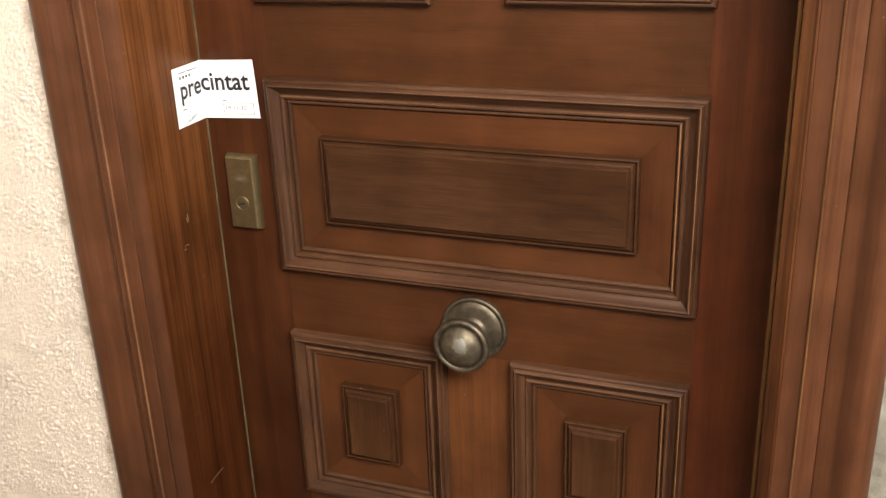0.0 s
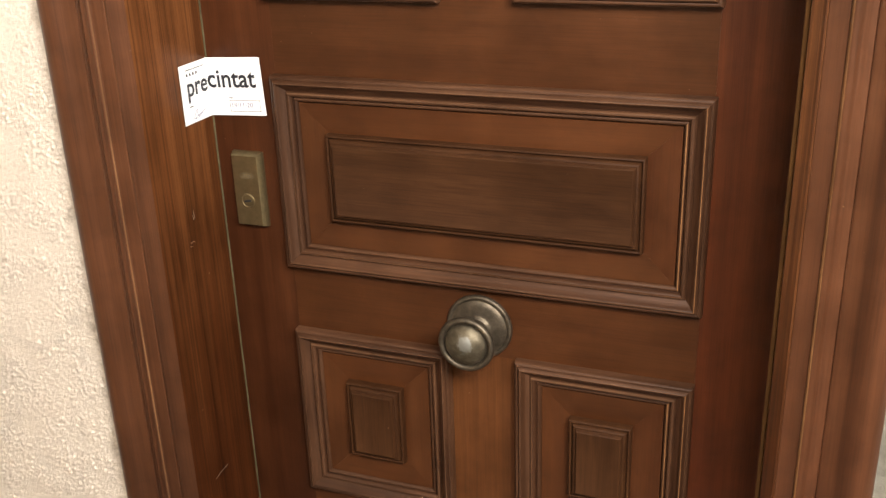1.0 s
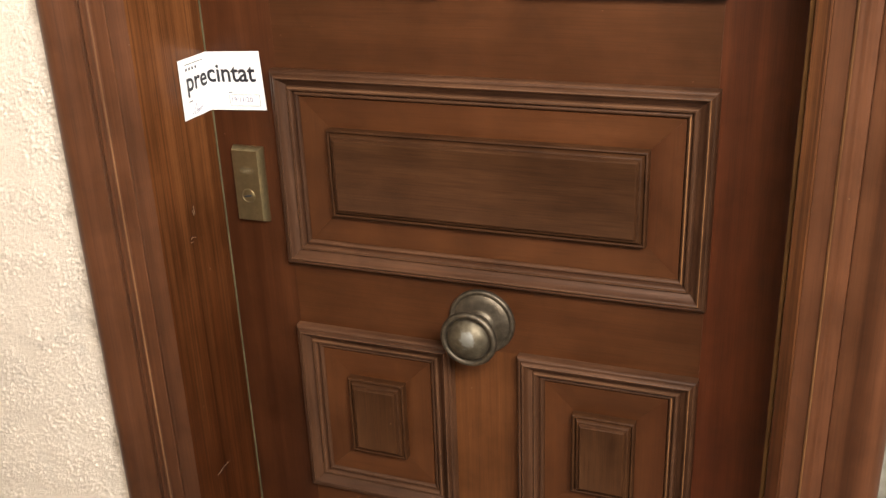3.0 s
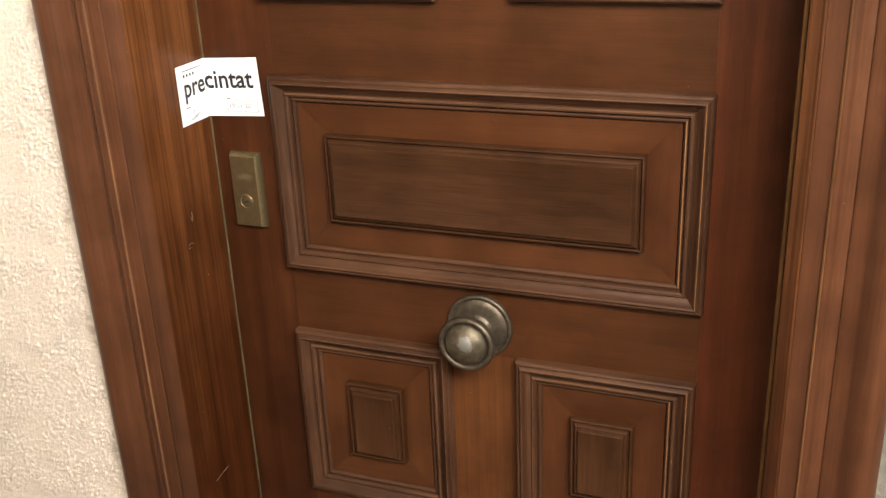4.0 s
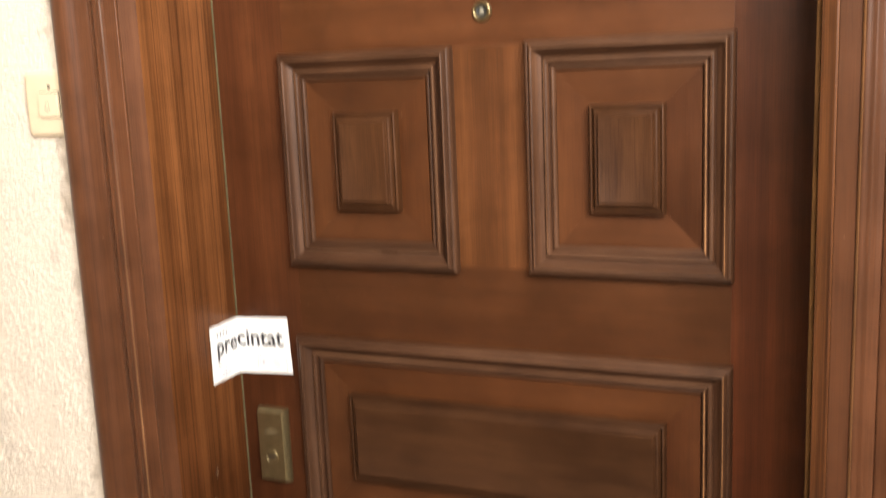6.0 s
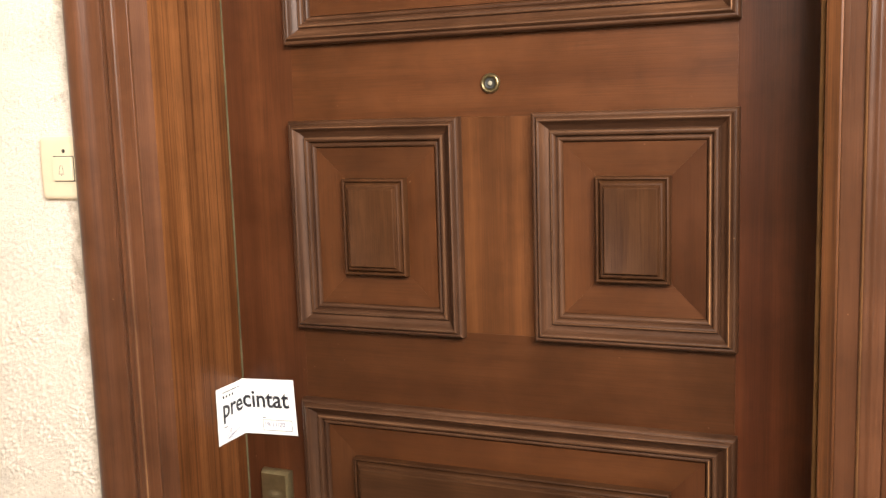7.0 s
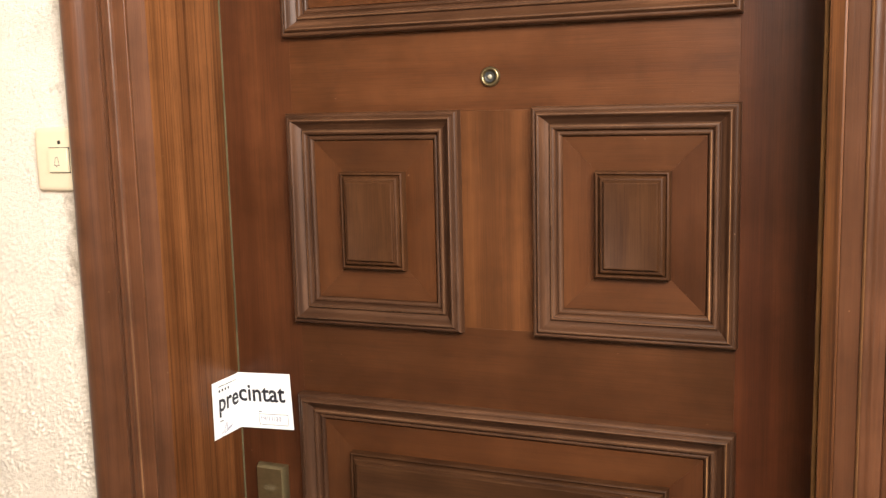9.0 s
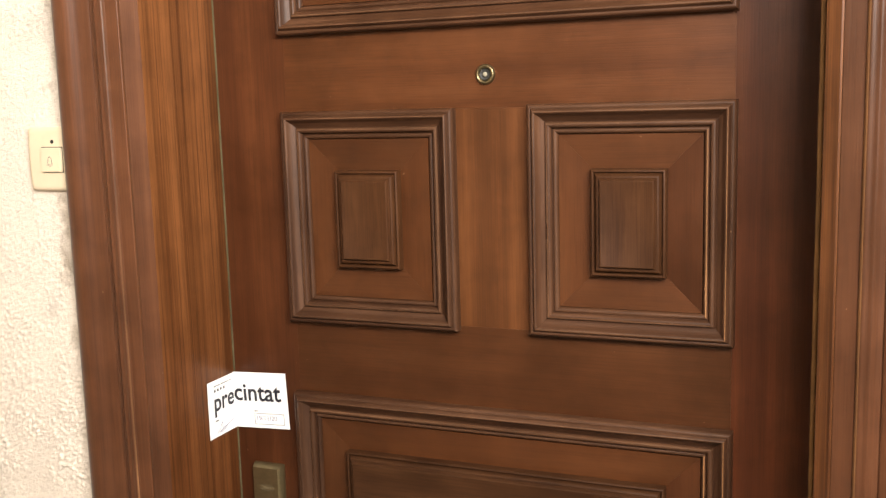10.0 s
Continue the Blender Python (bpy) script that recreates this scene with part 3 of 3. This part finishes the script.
# lock plate
bm = bmesh.new()
PX0, PX1, PZ0, PZ1 = 0.0075, 0.0570, 0.9690, 1.0840
lo = [(PX0, 0.0, PZ0), (PX1, 0.0, PZ0), (PX1, 0.0, PZ1), (PX0, 0.0, PZ1)]
rows = []
for d, y in ((0, 0.0005), (0, -0.0030), (0.0006, -0.0050), (0.0050, -0.0116), (0.0060, -0.0124)):
    dz = d * 0.85
    rows.append([bm.verts.new((PX0 + d * 0.35, y, PZ0 + dz * 0.6)), bm.verts.new((PX1 - d, y, PZ0 + dz * 0.6)), bm.verts.new((PX1 - d, y, PZ1 - dz)), bm.verts.new((PX0 + d * 0.35, y, PZ1 - dz))])
for r0, r1 in zip(rows, rows[1:]):
    for i in range(4):
        j = (i + 1) % 4
        bm.faces.new((r0[i], r0[j], r1[j], r1[i]))
bm.faces.new(rows[-1]), bm.faces.new(rows[0])
lock = part("lock_plate", bm, M_LOCK, door, "satin brass security lock plate", at(0, 0, 0), 20)
part("cylinder_ring", lathe(rounded([(0.0112, 0.0), (0.0110, 0.0012), (0.0098, 0.0018), (0.0090, 0.0006), (0.0086, 0.0014), (0.0, 0.0016)], 1), 40), M_LOCK, lock, "brass key cylinder", at(0.0305, -0.0122, 1.010), 50)
part("keyhole", box(-0.0062, 0.0062, -0.0021, 0.0002, -0.0017, 0.0017, 0.0005), M_DARK, lock, "", at(0.0305, -0.0122, 1.010, Euler((0, radians(-12), 0)).to_matrix().to_4x4()))
oval = [(0.0075 * math.cos(a) + (0.0035 if math.cos(a) > 0 else -0.0035), 0.0038 * math.sin(a)) for a in (2 * math.pi * i / 28 for i in range(28))]
part("emblem", ribbon(oval, 0.0008, 0.0003, True), M_GROOVE, lock, "engraved oval maker's mark", at(0.0320, -0.0123, 1.0490))
for k in range(4):
    part("emblem_bar", box(-0.0011, 0.0011, -0.0004, 0, -0.0016, 0.0016), M_GROOVE, lock, "", at(0.0272 + 0.0033 * k, -0.0123, 1.0490))

# peephole
peep = part("peephole", lathe(rounded([(0.0130, 0.0), (0.0129, 0.0026), (0.0120, 0.0044), (0.0104, 0.0052), (0.0088, 0.0044), (0.0072, 0.0018), (0.0052, 0.0016), (0.0, 0.0016)], 1), 48), M_BRASS, door, "small brass peephole", at(0.385, 0, 1.641), 50)
part("lens_seat", lathe([(0.0068, 0.0008), (0.0070, 0.0036), (0.0044, 0.0026), (0.0, 0.0026)], 32), M_DARK, peep, "dark recessed lens seat", at(0.385, 0, 1.641), 60)
part("lens", lathe([(0.0032, 0.0022), (0.0029, 0.0040), (0.0016, 0.0047), (0.0, 0.0049)], 32), M_GLASS, peep, "small shiny glass lens", at(0.385, 0, 1.641), 80)

# ---- paper seal across the door and jamb ----
FX = LX0 - 0.0015
u = Vector((0.0007, 0.155, 0)).normalized()
tilt = Euler((0, radians(-2.6), 0)).to_matrix().to_4x4()
RIGHT = at(FX + 0.0022, -0.0028, 1.1355, tilt)
LEFT = Matrix(((u.x, -u.y, 0, FX + 0.0018), (u.y, u.x, 0, -0.0010), (0, 0, 1, 1.1355), (0, 0, 0, 1)))
SH, SR, SL = 0.0842, 0.0912, 0.0700
seal = thing("paper_seal", at(FX, -0.001, 1.1355), "white adhesive paper seal folded across door and jamb", "paper seal")


def sheet():
    bm = bmesh.new()
    cols = []
    n = 14
    path = [(-SL + SL * i / n, "L") for i in range(n)] + [(SR * i / n, "R") for i in range(n + 1)]
    for s, side in path:
        m = LEFT if side == "L" else RIGHT
        lift = 0.0011 * abs(math.sin(s * 61)) * (1 if abs(s) > 0.004 else 0)
        cols.append([[bm.verts.new(m @ Vector((s, y - lift * 0.15, z))) for y in (0.0, -0.0003)] for z in (0.0, SH)])
    for a, b in zip(cols, cols[1:]):
        bm.faces.new((a[0][1], b[0][1], b[1][1], a[1][1]))
        bm.faces.new((a[0][0], a[1][0], b[1][0], b[0][0]))
        bm.faces.new((a[0][0], b[0][0], b[0][1], a[0][1]))
        bm.faces.new((a[1][0], a[1][1], b[1][1], b[1][0]))
    for c in (cols[0], cols[-1]):
        bm.faces.new((c[0][0], c[0][1], c[1][1], c[1][0]))
    return bm


part("sheet", sheet(), M_PAPER, seal, "white folded paper")
front = Matrix.Translation((0, -0.0009, 0))
TL, TR = LEFT @ front, RIGHT @ front
part("lettering", letters("pre", -0.0560, 0.0390, 0.0490, 0.0180, 0.018), M_INK, seal, "bold black printed word", TL)
part("lettering", letters("cintat", 0.0010, 0.0415, 0.0800, 0.0245, 0.018), M_INK, seal, "bold black printed word", TR)
for k in range(4):
    part("printed_square", box(-0.0017, 0.0017, -0.00015, 0, -0.0019, 0.0019), M_INK, seal, "", TL @ at(-0.0535 + 0.0075 * k, 0, 0.0690))
for k, (a, w) in enumerate(((-0.0555, 0.016), (-0.0380, 0.0180), (-0.0185, 0.007))):
    part("print_bar", box(0, w, -0.00012, 0, -0.0006, 0.0006), M_GREY_INK, seal, "", TL @ at(a, 0, 0.0758))
part("print_bar", box(0, 0.0085, -0.00012, 0, -0.0007, 0.0007), M_GREY_INK, seal, "", TL @ at(-0.0555, 0, 0.0240))
part("print_bar", box(0, 0.0062, -0.00012, 0, -0.0007, 0.0007), M_GREY_INK, seal, "", TR @ at(0.0330, 0, 0.0258))
bm = bmesh.new()
for x0, x1, z0, z1 in ((0.0330, 0.0835, 0.0057, 0.0064), (0.0330, 0.0835, 0.0218, 0.0225), (0.0330, 0.0337, 0.0064, 0.0218), (0.0828, 0.0835, 0.0064, 0.0218)):
    bm.faces.new([bm.verts.new((x, -0.00012, z)) for x, z in ((x0, z0), (x1, z0), (x1, z1), (x0, z1))])
part("date_box", bm, M_GREY_INK, seal, "thin printed date box", TR)
part("handwriting", letters("19/11/20", 0.0370, 0.0120, 0.0340, 0.0068, -0.004), M_BLUE_INK, seal, "pale handwritten date", TR)
scrawl = [(-0.052, 0.005), (-0.046, 0.0085), (-0.040, 0.0180), (-0.0385, 0.0195), (-0.0390, 0.0110), (-0.0370, 0.0070), (-0.0310, 0.0105), (-0.0240, 0.0110), (-0.0340, 0.0065), (-0.0480, 0.0042), (-0.0420, 0.0080), (-0.0200, 0.0130), (-0.0060, 0.0170)]
part("signature", ribbon(rounded(scrawl, 2), 0.0006, 0.00012), M_BLUE_INK, seal, "pale blue pen scrawl", TL)

# nicks and scratches in the varnish of the striped jamb
M_SCRATCH = plain("pale_scratch", (0.30, 0.20, 0.13), 0.6)
FACE = Matrix(((u.x, -u.y, 0, LX0 - 0.0014), (u.y, u.x, 0, 0), (0, 0, 1, 0), (0, 0, 0, 1)))
for pts in ([(-0.094, 0.966), (-0.088, 0.968), (-0.082, 0.965)], [(-0.096, 0.962), (-0.090, 0.961)], [(-0.078, 1.012), (-0.0765, 1.000)], [(-0.081, 1.006), (-0.079, 0.998)],
            [(-0.112, 0.571), (-0.095, 0.5745), (-0.078, 0.576)], [(-0.060, 0.905), (-0.0575, 0.9055)]):
    part("scratch", ribbon(pts, 0.0006, 0.0004), M_SCRATCH, jamb_left, "", FACE)

# ---- doorbell ----
BX0, BX1, BZ0, BZ1 = -0.2140, -0.1310, 1.5040, 1.5895
BF = WALL_Y - 0.0085
bell = thing("doorbell_switch", at((BX0 + BX1) / 2, WALL_Y, BZ0), "cream plastic doorbell push beside the door casing", "doorbell")


def plate():
    bm = bmesh.new()
    w, h = (BX1 - BX0) / 2, (BZ1 - BZ0) / 2
    ring = []
    n = 10
    # sides bowed outwards, corners rounded
    r = 0.006
    for cx, cz, a0 in ((w - r, h - r, 0), (-w + r, h - r, 90), (-w + r, -h + r, 180), (w - r, -h + r, 270)):
        for i in range(7):
            a = radians(a0 + 15 * i)
            ring.append((cx + r * math.cos(a), cz + r * math.sin(a)))
        # bow along the following side
        if a0 in (90, 270):
            for i in range(1, n):
                s = i / n
                z = (h - r) * (1 - 2 * s) * (1 if a0 == 90 else -1)
                ring.append(((-1 if a0 == 90 else 1) * (w + 0.0012 * math.sin(math.pi * s)), z))
    loops = []
    for inset, y in ((0.0, 0.004), (0.0, -0.0050), (0.0006, -0.0066), (0.0022, -0.0080), (0.0060, -0.0085)):
        loops.append([bm.verts.new((x * (1 - inset / w), y, z * (1 - inset / h))) for x, z in ring])
    for a, b in zip(loops, loops[1:]):
        for i in range(len(ring)):
            j = (i + 1) % len(ring)
            bm.faces.new((a[i], a[j], b[j], b[i]))
    bm.faces.new(loops[-1]), bm.faces.new(loops[0])
    return bm


part("cover_plate", plate(), M_PLASTIC, bell, "cream rounded cover plate", at((BX0 + BX1) / 2, WALL_Y, (BZ0 + BZ1) / 2), 40)
BC = -0.1720
part("button_gap", box(BC - 0.0178, BC + 0.0178, BF - 0.0003, BF + 0.001, 1.5282, 1.5628), M_DARK, bell)
button = part("push_button", box(BC - 0.0168, BC + 0.0168, BF - 0.0042, BF + 0.001, 1.5292, 1.5618, 0.0011, 3), M_PLASTIC, bell, "cream square push button", Matrix(), 40)
icon = [(-0.0048, 0.0012), (-0.0036, 0.0026), (-0.0031, 0.0075), (-0.0020, 0.0112), (0.0, 0.0125), (0.0020, 0.0112), (0.0031, 0.0075), (0.0036, 0.0026), (0.0048, 0.0012)]
part("bell_icon", ribbon(icon, 0.0007, 0.0001, True), M_GREY_INK, button, "grey printed bell outline", at(BC - 0.0015, BF - 0.0043, 1.5375))
part("bell_icon", ribbon([(-0.0014, 0.0004), (0.0, -0.0010), (0.0014, 0.0004)], 0.0007, 0.0001), M_GREY_INK, button, "", at(BC - 0.0015, BF - 0.0043, 1.5375))
part("indicator_hole", lathe([(0.0028, 0.0), (0.0027, 0.0004), (0.0020, 0.0006), (0.0, 0.0003)], 20), M_DARK, bell, "small dark indicator hole", at(-0.1712, BF, 1.5695), 60)
